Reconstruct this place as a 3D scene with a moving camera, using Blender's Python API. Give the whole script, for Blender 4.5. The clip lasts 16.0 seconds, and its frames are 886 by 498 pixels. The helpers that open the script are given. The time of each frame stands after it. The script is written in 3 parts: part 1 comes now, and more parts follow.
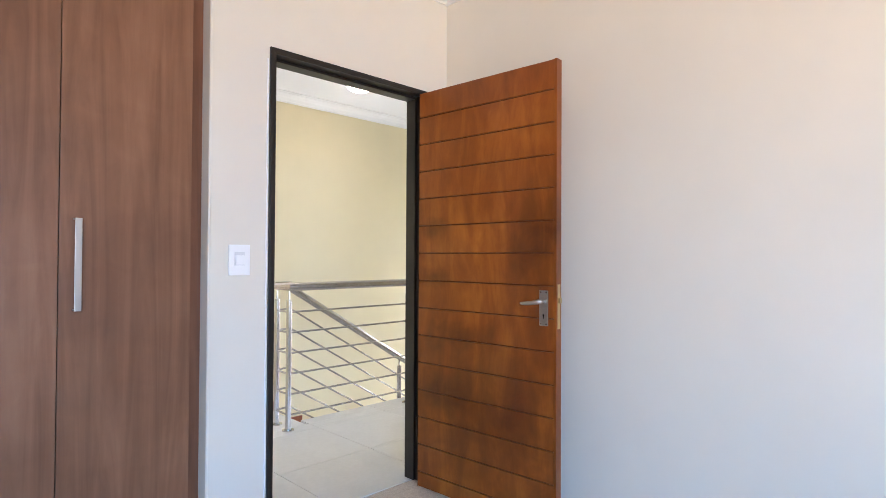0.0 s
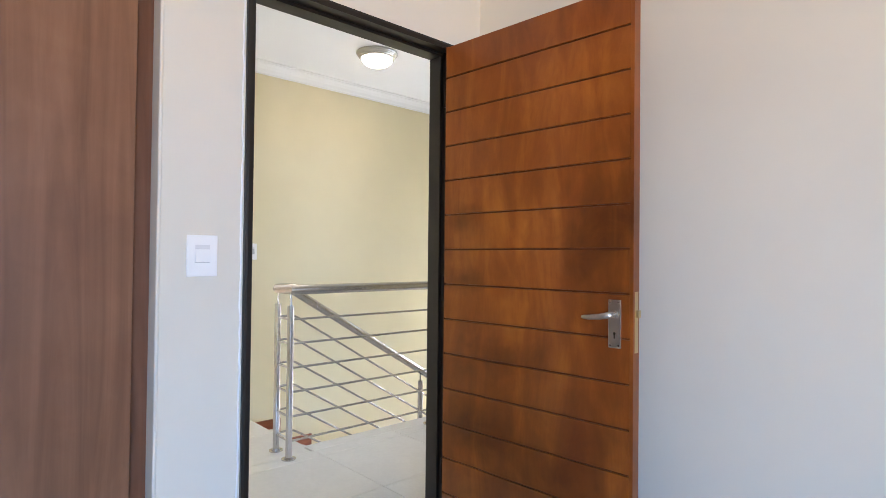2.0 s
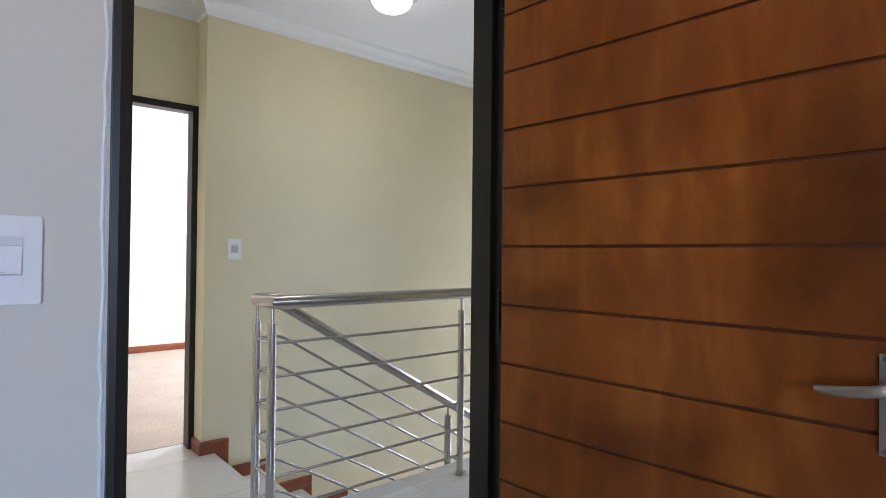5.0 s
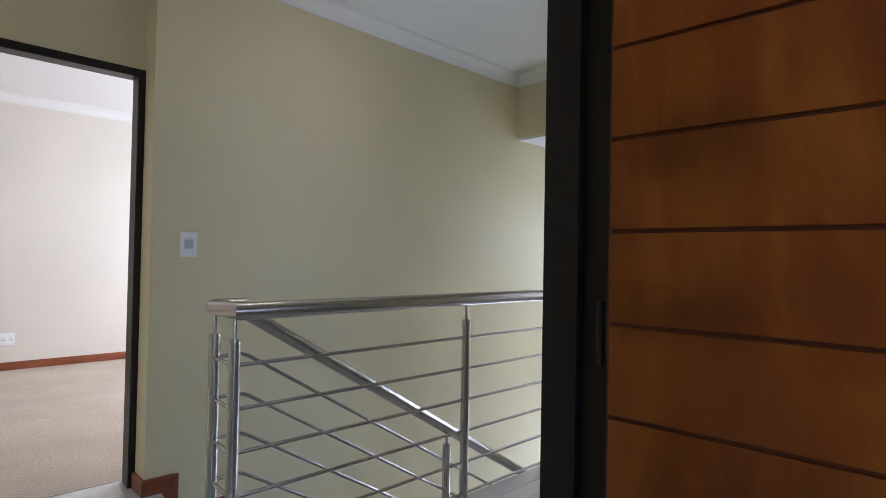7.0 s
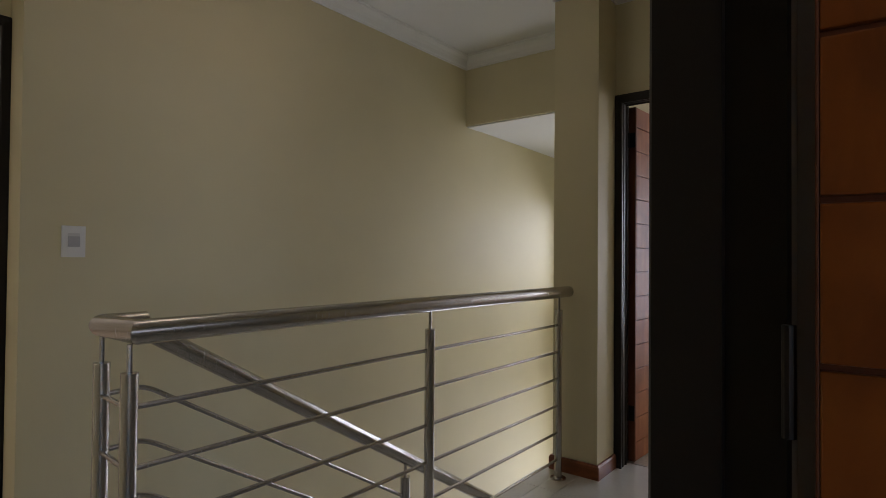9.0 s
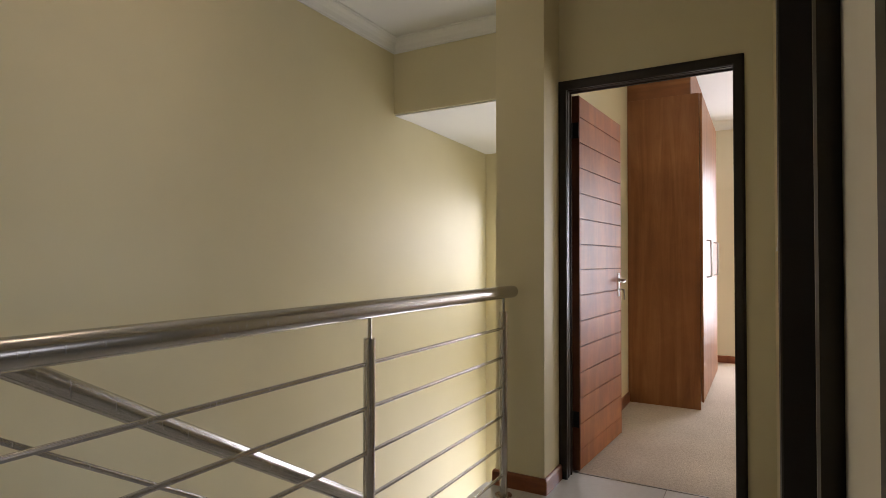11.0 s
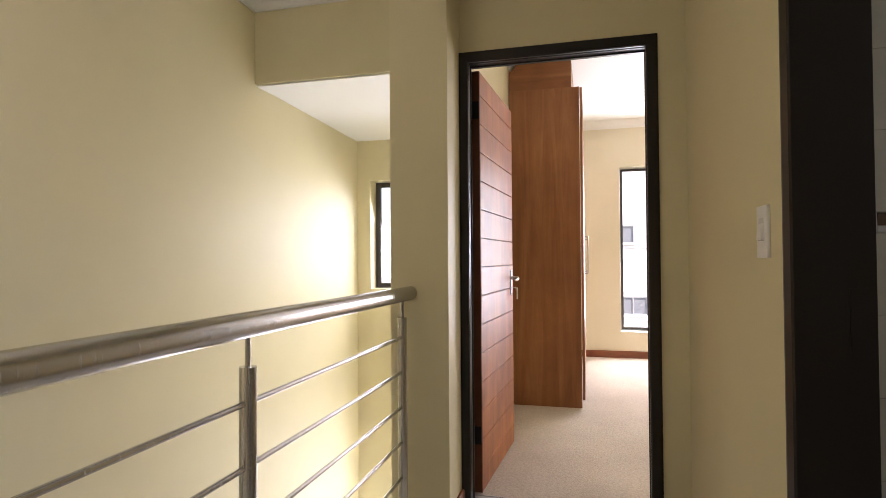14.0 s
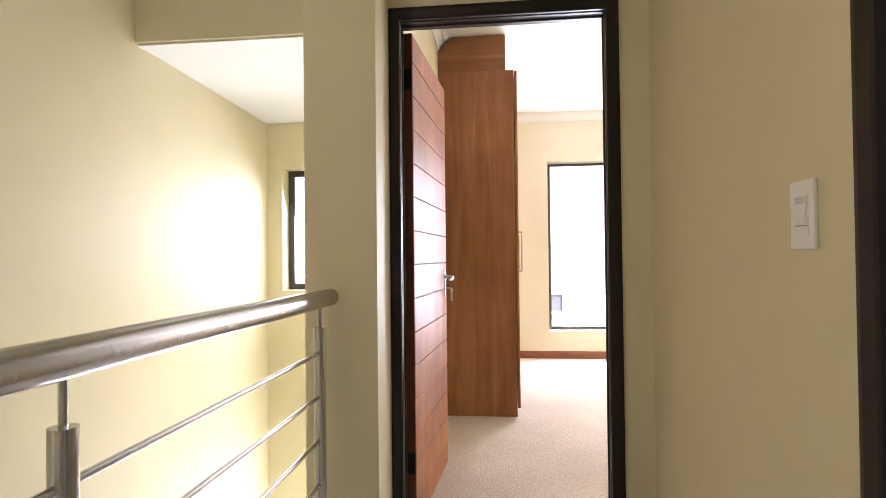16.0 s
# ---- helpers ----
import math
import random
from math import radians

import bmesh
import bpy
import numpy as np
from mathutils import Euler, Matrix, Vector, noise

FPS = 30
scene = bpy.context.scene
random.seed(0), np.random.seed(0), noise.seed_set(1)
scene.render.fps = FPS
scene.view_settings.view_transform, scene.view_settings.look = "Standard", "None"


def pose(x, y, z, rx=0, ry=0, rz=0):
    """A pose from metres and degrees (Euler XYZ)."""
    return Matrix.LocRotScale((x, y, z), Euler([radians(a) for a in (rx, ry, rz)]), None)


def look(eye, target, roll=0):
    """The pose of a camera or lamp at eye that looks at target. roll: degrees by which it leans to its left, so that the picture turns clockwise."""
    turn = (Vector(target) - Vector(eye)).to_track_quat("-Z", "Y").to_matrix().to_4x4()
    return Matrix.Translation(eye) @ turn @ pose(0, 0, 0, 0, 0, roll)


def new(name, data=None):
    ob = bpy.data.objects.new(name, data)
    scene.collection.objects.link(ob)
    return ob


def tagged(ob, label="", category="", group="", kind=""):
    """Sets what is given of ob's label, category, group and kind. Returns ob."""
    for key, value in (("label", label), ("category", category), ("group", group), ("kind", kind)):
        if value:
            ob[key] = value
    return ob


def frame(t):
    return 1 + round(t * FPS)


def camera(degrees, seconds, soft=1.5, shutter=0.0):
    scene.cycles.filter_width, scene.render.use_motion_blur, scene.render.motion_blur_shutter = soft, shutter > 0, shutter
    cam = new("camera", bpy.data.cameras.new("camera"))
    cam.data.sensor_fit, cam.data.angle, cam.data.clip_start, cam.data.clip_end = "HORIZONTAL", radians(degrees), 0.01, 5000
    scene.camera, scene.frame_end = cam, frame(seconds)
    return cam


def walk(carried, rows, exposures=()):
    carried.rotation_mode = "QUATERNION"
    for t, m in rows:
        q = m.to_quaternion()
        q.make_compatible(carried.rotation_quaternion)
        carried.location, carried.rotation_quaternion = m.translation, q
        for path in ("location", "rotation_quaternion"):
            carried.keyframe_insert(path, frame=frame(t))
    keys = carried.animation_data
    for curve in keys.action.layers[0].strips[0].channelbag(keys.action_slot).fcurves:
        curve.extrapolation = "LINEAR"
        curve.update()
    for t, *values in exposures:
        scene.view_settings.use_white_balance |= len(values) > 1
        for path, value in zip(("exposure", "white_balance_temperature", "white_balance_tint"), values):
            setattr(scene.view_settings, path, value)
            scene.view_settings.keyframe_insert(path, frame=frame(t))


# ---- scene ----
cam = camera(76.6, 16.0, 0.85)
PATH = [
    (0, (0.366, 0.351, 1.189), (1.778, 1.766, 1.218), 0.3),
    (0.5, (0.468, 0.446, 1.178), (1.857, 1.885, 1.211), 0.4),
    (1, (0.563, 0.594, 1.178), (1.944, 2.04, 1.209), 0.4),
    (1.5, (0.673, 0.717, 1.183), (2.038, 2.178, 1.213), 0.5),
    (2, (0.783, 0.816, 1.174), (2.134, 2.29, 1.206), 0.6),
    (2.5, (0.908, 0.921, 1.184), (2.238, 2.414, 1.211), 0.6),
    (3, (1.004, 1.031, 1.175), (2.316, 2.54, 1.202), 0.7),
    (3.5, (1.105, 1.174, 1.179), (2.407, 2.692, 1.204), 0.7),
    (4, (1.196, 1.307, 1.186), (2.494, 2.828, 1.212), 0.8),
    (4.2, (1.23, 1.358, 1.187), (2.527, 2.88, 1.2115), 0.7),
    (6.5, (1.503, 1.951, 1.174), (2.861, 3.419, 1.201), 1.0),
    (7, (1.559, 2.067, 1.163), (2.953, 3.501, 1.196), 1.1),
    (7.5, (1.609, 2.174, 1.165), (3.044, 3.567, 1.190), 0.8),
    (8, (1.663, 2.282, 1.162), (3.158, 3.641, 1.194), 0.8),
    (8.5, (1.725, 2.374, 1.165), (3.247, 3.671, 1.194), 0.7),
    (9, (1.773, 2.459, 1.157), (3.342, 3.699, 1.188), 0.5),
    (11.5, (2.021, 2.764, 1.138), (3.796, 3.685, 1.175), 0.1),
    (12, (2.069, 2.805, 1.140), (3.881, 3.651, 1.176), 0.1),
    (12.5, (2.119, 2.89, 1.139), (3.97, 3.648, 1.176), -0.1),
    (13, (2.184, 2.968, 1.138), (4.065, 3.645, 1.175), -0.3),
    (13.5, (2.247, 3.033, 1.133), (4.158, 3.623, 1.168), -0.3),
    (14, (2.314, 3.081, 1.123), (4.249, 3.583, 1.159), -0.4),
    (14.5, (2.397, 3.118, 1.115), (4.351, 3.544, 1.15), -0.5),
    (15, (2.499, 3.171, 1.117), (4.468, 3.522, 1.150), -0.6),
    (15.5, (2.593, 3.201, 1.116), (4.572, 3.484, 1.147), -0.6),
    (16, (2.712, 3.219, 1.112), (4.7, 3.435, 1.142), -0.6),
]
EXPOSURES = [(0, 2.42, 5700, 21), (3.5, 2.02, 5550, 19), (4.2, 1.84, 5450, 20), (6.5, 1.0, 5150, 19), (7, 0.81, 5250, 20), (8, 0.47, 5600, 19), (8.5, 0.24, 5850, 20), (9, -0.02, 6150, 21), (11.5, 0.97, 6600, 22), (13, 1.17, 6650, 23), (13.5, 1.27, 6600, 23), (14.5, 1.6, 6400, 23), (15.5, 1.9, 6200, 23), (16, 1.84, 6200, 23)]
walk(cam, [(t, look(eye, target, roll)) for t, eye, target, roll in PATH], EXPOSURES)

# ---- light ----
world = bpy.data.worlds.new("world")
scene.world = world
world.use_nodes = True
wn = world.node_tree
sky = wn.nodes.new("ShaderNodeTexSky")
sky.sky_type, sky.sun_disc = "NISHITA", False
sky.sun_elevation, sky.sun_rotation = radians(52), radians(217)
wn.links.new(sky.outputs[0], wn.nodes["Background"].inputs[0])
wn.nodes["Background"].inputs[1].default_value = 0.15
SUN = new("sun", bpy.data.lights.new("sun", "SUN"))
SUN.data.energy, SUN.data.angle, SUN.data.color = 4.0, radians(0.5), (1, 0.95, 0.88)
SUN.matrix_world = look((-14, -27, 40), (6, 3, 0))


def window_or_fill_light(name, eye, target, w, h, power, color=(0.88, 0.94, 1.0)):
    """An area lamp: skylight coming in through a window opening, or added fill light."""
    ob = new(name, bpy.data.lights.new(name, "AREA"))
    ob.data.shape, ob.data.size, ob.data.size_y = "RECTANGLE", w, h
    ob.data.energy, ob.data.color = power, color
    ob.matrix_world = look(eye, target)
    return ob


window_or_fill_light("bedroom_window_light", (-0.55, -2.38, 1.5), (1.75, 1.3, -0.6), 1.6, 1.3, 10.8, (0.25, 0.60, 1.0)).data.spread = radians(95)
window_or_fill_light("bedroom_ground_light", (-0.55, -2.36, 1.3), (2.0, 0.9, 3.3), 1.6, 1.1, 7.4, (1.0, 0.67, 0.28)).data.spread = radians(80)
window_or_fill_light("far_bedroom_window_light", (9.06, 2.12, 1.25), (6.0, 1.9, 0.9), 1.1, 1.7, 42)
window_or_fill_light("stair_window_light", (6.93, 4.42, 1.33), (5.0, 4.42, 0.3), 0.86, 0.85, 7.4, (0.85, 0.915, 1.0)).data.spread = radians(145)
# added fill in an unseen lower opening, brightens the low stair wall
window_or_fill_light("lower_fill_light", (6.80, 4.30, -1.22), (5.2, 4.75, -0.2), 0.6, 1.9, 15, (0.84, 0.91, 1.0))
# unseen window added on the east side to light the carpeted room
window_or_fill_light("carpet_room_unseen_window_light", (5.05, 7.1, 1.4), (2.0, 7.4, 1.0), 1.7, 1.3, 46, (1.0, 0.96, 0.90))
# added lamp inside the bathroom, only lifts its tiles
window_or_fill_light("bathroom_fill_light", (3.6, 0.9, 1.9), (3.7, 2.4, 1.0), 0.6, 0.6, 1.6)


# ---- materials ----
def nodes_of(name, rough=0.6, metal=0.0, spec=0.5):
    m = bpy.data.materials.new(name)
    m.use_nodes = True
    nt = m.node_tree
    b = nt.nodes["Principled BSDF"]
    b.inputs["Roughness"].default_value, b.inputs["Metallic"].default_value = rough, metal
    b.inputs["Specular IOR Level"].default_value = spec
    return m, nt, b


def coords(nt, scale=(1, 1, 1), random_shift=False):
    tc = nt.nodes.new("ShaderNodeTexCoord")
    mp = nt.nodes.new("ShaderNodeMapping")
    mp.inputs["Scale"].default_value = scale
    nt.links.new(tc.outputs["Object"], mp.inputs["Vector"])
    if random_shift:
        oi = nt.nodes.new("ShaderNodeObjectInfo")
        mul = nt.nodes.new("ShaderNodeMath")
        mul.operation = "MULTIPLY"
        mul.inputs[1].default_value = 37.0
        nt.links.new(oi.outputs["Random"], mul.inputs[0])
        nt.links.new(mul.outputs[0], mp.inputs["Location"])
    return mp.outputs[0]


def tex_noise(nt, vec, scale, detail=3.0, rough=0.55, distort=0.0):
    n = nt.nodes.new("ShaderNodeTexNoise")
    n.inputs["Scale"].default_value, n.inputs["Detail"].default_value = scale, detail
    n.inputs["Roughness"].default_value, n.inputs["Distortion"].default_value = rough, distort
    nt.links.new(vec, n.inputs["Vector"])
    return n.outputs[0]


def ramp(nt, fac, stops):
    r = nt.nodes.new("ShaderNodeValToRGB")
    while len(r.color_ramp.elements) < len(stops):
        r.color_ramp.elements.new(0.5)
    for e, (p, c) in zip(r.color_ramp.elements, stops):
        e.position, e.color = p, (*c, 1)
    nt.links.new(fac, r.inputs[0])
    return r.outputs[0]


def mixed(nt, a, b, fac, mode="MULTIPLY"):
    m = nt.nodes.new("ShaderNodeMix")
    m.data_type, m.blend_type = "RGBA", mode
    m.inputs[0].default_value = fac
    nt.links.new(a, m.inputs[6])
    nt.links.new(b, m.inputs[7])
    return m.outputs[2]


def bump(nt, b, height, strength, distance):
    n = nt.nodes.new("ShaderNodeBump")
    n.inputs["Strength"].default_value, n.inputs["Distance"].default_value = strength, distance
    nt.links.new(height, n.inputs["Height"])
    nt.links.new(n.outputs[0], b.inputs["Normal"])


def paint(name, color, rough=0.55, amount=0.05, relief=0.0006):
    m, nt, b = nodes_of(name, rough, spec=0.35)
    v = coords(nt)
    lo, hi = tuple(c * (1 - amount) for c in color), tuple(min(1, c * (1 + amount)) for c in color)
    c = ramp(nt, tex_noise(nt, v, 0.9, 4), [(0.3, lo), (0.7, hi)])
    nt.links.new(c, b.inputs["Base Color"])
    bump(nt, b, tex_noise(nt, v, 55, 5, 0.65), 0.35, relief)
    return m


def wood(name, dark, mid, light, scale=(14, 14, 1.1), rough=0.35, blotch=0.35, shift=True, coat=0.0, blotch_scale=5.0, distort=0.5):
    m, nt, b = nodes_of(name, rough, spec=0.4)
    v = coords(nt, scale, shift)
    v2 = coords(nt, (1, 1, 1), shift)
    grain = tex_noise(nt, v, 1.6, 6, 0.6, distort)
    c = ramp(nt, grain, [(0.28, dark), (0.5, mid), (0.72, light)])
    big = ramp(nt, tex_noise(nt, v2, blotch_scale, 2, 0.5, 0.3), [(0.32, (1 - blotch, 1 - blotch * 1.15, 1 - blotch * 1.25)), (0.62, (1, 1, 1))])
    c = mixed(nt, c, big, 1.0)
    small = ramp(nt, tex_noise(nt, v2, blotch_scale * 3.3, 5, 0.65, 0.8), [(0.3, (1 - blotch * 0.36, 1 - blotch * 0.44, 1 - blotch * 0.5)), (0.55, (1, 1, 1)), (0.78, (1.0 + blotch * 0.4, 1.0 + blotch * 0.5, 1.0 + blotch * 0.4))])
    c = mixed(nt, c, small, 1.0)
    nt.links.new(c, b.inputs["Base Color"])
    fine = tex_noise(nt, coords(nt, (scale[0] * 9, scale[1] * 9, scale[2] * 5), shift), 1.0, 3)
    bump(nt, b, fine, 0.12, 0.0008)
    b.inputs["Coat Weight"].default_value = coat
    b.inputs["Coat Roughness"].default_value = 0.2
    return m


def metal(name, color, rough=0.25, brushed=(220, 220, 4)):
    m, nt, b = nodes_of(name, rough, 1.0)
    f = tex_noise(nt, coords(nt, brushed), 1.0, 3)
    r = nt.nodes.new("ShaderNodeMapRange")
    r.inputs["To Min"].default_value, r.inputs["To Max"].default_value = rough * 0.8, rough * 1.25
    nt.links.new(f, r.inputs[0])
    nt.links.new(r.outputs[0], b.inputs["Roughness"])
    b.inputs["Base Color"].default_value = (*color, 1)
    return m


def carpet_mat(name, lo, hi):
    m, nt, b = nodes_of(name, 0.97, spec=0.1)
    v = coords(nt)
    vo = nt.nodes.new("ShaderNodeTexVoronoi")
    vo.inputs["Scale"].default_value = 118
    vo.inputs["Randomness"].default_value = 0.85
    nt.links.new(v, vo.inputs["Vector"])
    loops = ramp(nt, vo.outputs["Distance"], [(0.0, hi), (0.75, lo)])
    patch = ramp(nt, tex_noise(nt, v, 2.2, 4), [(0.3, (0.86, 0.85, 0.84)), (0.7, (1, 1, 1))])
    fleck = ramp(nt, tex_noise(nt, v, 60, 3), [(0.35, (0.88, 0.87, 0.85)), (0.6, (1, 1, 1))])
    c = mixed(nt, mixed(nt, loops, patch, 1.0), fleck, 1.0)
    nt.links.new(c, b.inputs["Base Color"])
    inv = nt.nodes.new("ShaderNodeMath")
    inv.operation = "SUBTRACT"
    inv.inputs[0].default_value = 1.0
    nt.links.new(vo.outputs["Distance"], inv.inputs[1])
    bump(nt, b, inv.outputs[0], 0.5, 0.005)
    return m


def tile_mat(name, color, rough=0.22):
    m, nt, b = nodes_of(name, rough, spec=0.5)
    v = coords(nt, (1, 1, 1), True)
    c = ramp(nt, tex_noise(nt, v, 2.4, 6, 0.6, 0.4), [(0.3, tuple(k * 0.92 for k in color)), (0.7, color)])
    f = ramp(nt, tex_noise(nt, v, 45, 3), [(0.3, (0.95, 0.95, 0.95)), (0.7, (1, 1, 1))])
    nt.links.new(mixed(nt, c, f, 1.0), b.inputs["Base Color"])
    bump(nt, b, tex_noise(nt, v, 7, 3), 0.08, 0.001)
    return m


def glass_mat(name):
    m, nt, b = nodes_of(name, 0.0)
    g = nt.nodes.new("ShaderNodeBsdfGlass")
    g.inputs["IOR"].default_value = 1.02
    g.inputs["Roughness"].default_value = 0.0
    nt.links.new(g.outputs[0], nt.nodes["Material Output"].inputs[0])
    return m


def glow_mat(name, color, strength):
    m, nt, b = nodes_of(name, 0.3)
    b.inputs["Base Color"].default_value = (0.9, 0.88, 0.83, 1)
    b.inputs["Emission Color"].default_value = (*color, 1)
    b.inputs["Emission Strength"].default_value = strength
    return m


CREAM = paint("cream wall paint", (0.752, 0.680, 0.456))
PALE = paint("pale cream wall paint", (0.762, 0.702, 0.53))
BEIGE = paint("pale beige wall paint", (0.76, 0.72, 0.63))
WHITE = paint("white ceiling paint", (0.86, 0.86, 0.84), 0.7, 0.02, 0.0004)
DARK = paint("dark brown enamel", (0.016, 0.0120, 0.0095), 0.38, 0.15, 0.0003)
LEAF = wood("varnished orange door wood", (0.20, 0.047, 0.006), (0.30, 0.080, 0.009), (0.45, 0.145, 0.017), (5.5, 5.5, 1.3), 0.34, 0.28, False, 0.15, 2.1)


def worn_and_shaded_spots(m, spots):
    """Darker, uneven patches of handled varnish and of painted shade: (x, z, half width, half height, depth)."""
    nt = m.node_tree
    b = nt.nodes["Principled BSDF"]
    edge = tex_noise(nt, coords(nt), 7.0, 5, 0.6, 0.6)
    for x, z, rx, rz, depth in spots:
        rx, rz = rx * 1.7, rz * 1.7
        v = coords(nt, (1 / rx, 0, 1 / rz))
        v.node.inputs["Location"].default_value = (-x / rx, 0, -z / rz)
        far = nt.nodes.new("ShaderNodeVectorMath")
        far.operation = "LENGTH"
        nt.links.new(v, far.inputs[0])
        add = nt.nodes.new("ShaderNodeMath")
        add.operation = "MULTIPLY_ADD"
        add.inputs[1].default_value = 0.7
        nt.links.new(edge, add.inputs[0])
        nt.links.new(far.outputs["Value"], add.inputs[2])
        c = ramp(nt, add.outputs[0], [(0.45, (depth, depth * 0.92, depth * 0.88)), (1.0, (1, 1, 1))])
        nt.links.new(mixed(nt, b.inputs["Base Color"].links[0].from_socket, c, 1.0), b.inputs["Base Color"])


# the last, large low patch also paints shade over the leaf's lower half
worn_and_shaded_spots(LEAF, [(0.76, 1.25, 0.25, 0.26, 0.40), (0.12, 1.32, 0.10, 0.08, 0.52), (0.10, 1.09, 0.12, 0.06, 0.6), (0.14, 0.52, 0.22, 0.10, 0.6), (0.30, 0.80, 0.26, 0.08, 0.68), (0.42, 0.42, 0.62, 0.40, 0.56)])
GROOVE = wood("dark stained door groove and shaded hinge edge", (0.115, 0.028, 0.008), (0.145, 0.038, 0.010), (0.18, 0.052, 0.013), (3.6, 3.6, 1.8), 0.55, 0.2, False, 0.0, 1.7)
GROOVE3 = wood("dark red-brown door groove and shaded hinge edge", (0.15, 0.048, 0.02), (0.19, 0.065, 0.026), (0.23, 0.085, 0.034), (7, 7, 0.9), 0.6, 0.2, False, 0.0, 3.4)
LEAF3 = wood("varnished red brown door wood", (0.34, 0.106, 0.031), (0.43, 0.145, 0.042), (0.52, 0.195, 0.06), (7, 7, 0.9), 0.46, 0.3, False, 0.0, 3.4)
CABINET = wood("walnut wardrobe laminate", (0.180, 0.082, 0.042), (0.242, 0.114, 0.059), (0.305, 0.150, 0.082), (8, 8, 0.55), 0.42, 0.17, True, 0.0, 2.2, 1.3)
# darker copy of the wardrobe laminate, holds the shade of the recess
FILLER = wood("wardrobe laminate with recess shade", (0.125, 0.050, 0.025), (0.170, 0.071, 0.035), (0.22, 0.096, 0.050), (8, 8, 0.55), 0.45, 0.17, True, 0.0, 2.2, 1.3)
CABINET3 = wood("red brown wardrobe laminate", (0.215, 0.080, 0.028), (0.295, 0.117, 0.041), (0.38, 0.165, 0.064), (7, 7, 0.5), 0.46, 0.2, True, 0.0, 2.0, 1.1)
CABINET3_ACROSS = wood("red brown laminate with level grain", (0.215, 0.080, 0.028), (0.295, 0.117, 0.041), (0.38, 0.165, 0.064), (7, 0.5, 7), 0.46, 0.2, True, 0.0, 2.0, 1.1)
SKIRT = wood("meranti skirting", (0.19, 0.055, 0.022), (0.27, 0.085, 0.035), (0.34, 0.12, 0.05), (3, 3, 14), 0.35, 0.2, True)
STEEL = metal("brushed stainless steel", (0.50, 0.48, 0.455), 0.25)
NICKEL = metal("satin nickel", (0.52, 0.50, 0.47), 0.34)
BRASS = metal("dull brass", (0.62, 0.48, 0.26), 0.35)
CARPET = carpet_mat("beige loop carpet", (0.61, 0.52, 0.42), (0.74, 0.645, 0.53))
TILE = tile_mat("pale ceramic floor tile", (0.78, 0.77, 0.73))
GROUT = paint("grey tile grout", (0.42, 0.41, 0.38), 0.9, 0.1)
BATHTILE = tile_mat("grey bathroom wall tile", (0.44, 0.42, 0.35), 0.2)
BATHGROUT = paint("pale tile grout", (0.56, 0.54, 0.48), 0.9, 0.05)
PULL = metal("brushed steel wardrobe pull", (0.46, 0.435, 0.40), 0.38)
PLASTIC = paint("white switch plastic", (0.90, 0.90, 0.90), 0.3, 0.01, 0.0001)
GAPGREY = paint("switch shadow line", (0.50, 0.50, 0.53), 0.6)
RECESS = paint("shaded switch recess", (0.74, 0.74, 0.75), 0.4, 0.01, 0.0001)
# grey base colour stands in for the reflection on one rocker
REFLECTGREY = paint("switch plastic with grey reflection", (0.52, 0.52, 0.55), 0.3, 0.01, 0.0001)
BLACK = paint("black hole", (0.01, 0.01, 0.01), 0.6, 0.0)
GLASS = glass_mat("window glass")
LAMPGLOW = glow_mat("lit opal glass", (1.0, 0.84, 0.62), 6.5)
GROUND = paint("dry pale ground", (0.34, 0.31, 0.25), 0.95, 0.2)
FACADE = paint("pale facade plaster", (0.78, 0.76, 0.72), 0.9)
ROOF = paint("pale roof sheet", (0.36, 0.35, 0.34), 0.7, 0.15)
FARGLASS = paint("far window glass", (0.22, 0.225, 0.235), 0.1)
ALU = paint("dark bronze window frame", (0.05, 0.043, 0.038), 0.35, 0.1)


# ---- mesh helpers ----
def finish(name, bm, material, parent=None, label="", smooth=False):
    me = bpy.data.meshes.new(name)
    bmesh.ops.recalc_face_normals(bm, faces=bm.faces[:])
    bm.to_mesh(me)
    bm.free()
    for m in material if isinstance(material, (list, tuple)) else (material,):
        me.materials.append(m)
    if smooth:
        me.polygons.foreach_set("use_smooth", [True] * len(me.polygons))
        me.set_sharp_from_angle(angle=radians(35))
    ob = new(name, me)
    if parent:
        ob.parent = parent
    return tagged(ob, label)


part = finish


def box(bm, x0, x1, y0, y1, z0, z1, bevel=0.0):
    vs = [bm.verts.new((x, y, z)) for x in (x0, x1) for y in (y0, y1) for z in (z0, z1)]
    fs = [bm.faces.new([vs[i] for i in q]) for q in ((0, 1, 3, 2), (4, 6, 7, 5), (0, 4, 5, 1), (2, 3, 7, 6), (0, 2, 6, 4), (1, 5, 7, 3))]
    if bevel:
        es = list({e for f in fs for e in f.edges})
        bmesh.ops.bevel(bm, geom=es, offset=bevel, segments=2, affect="EDGES", profile=0.6)


def boxed(name, dims, material, parent=None, label="", bevel=0.0):
    bm = bmesh.new()
    box(bm, *dims, bevel)
    return finish(name, bm, material, parent, label, bevel > 0)


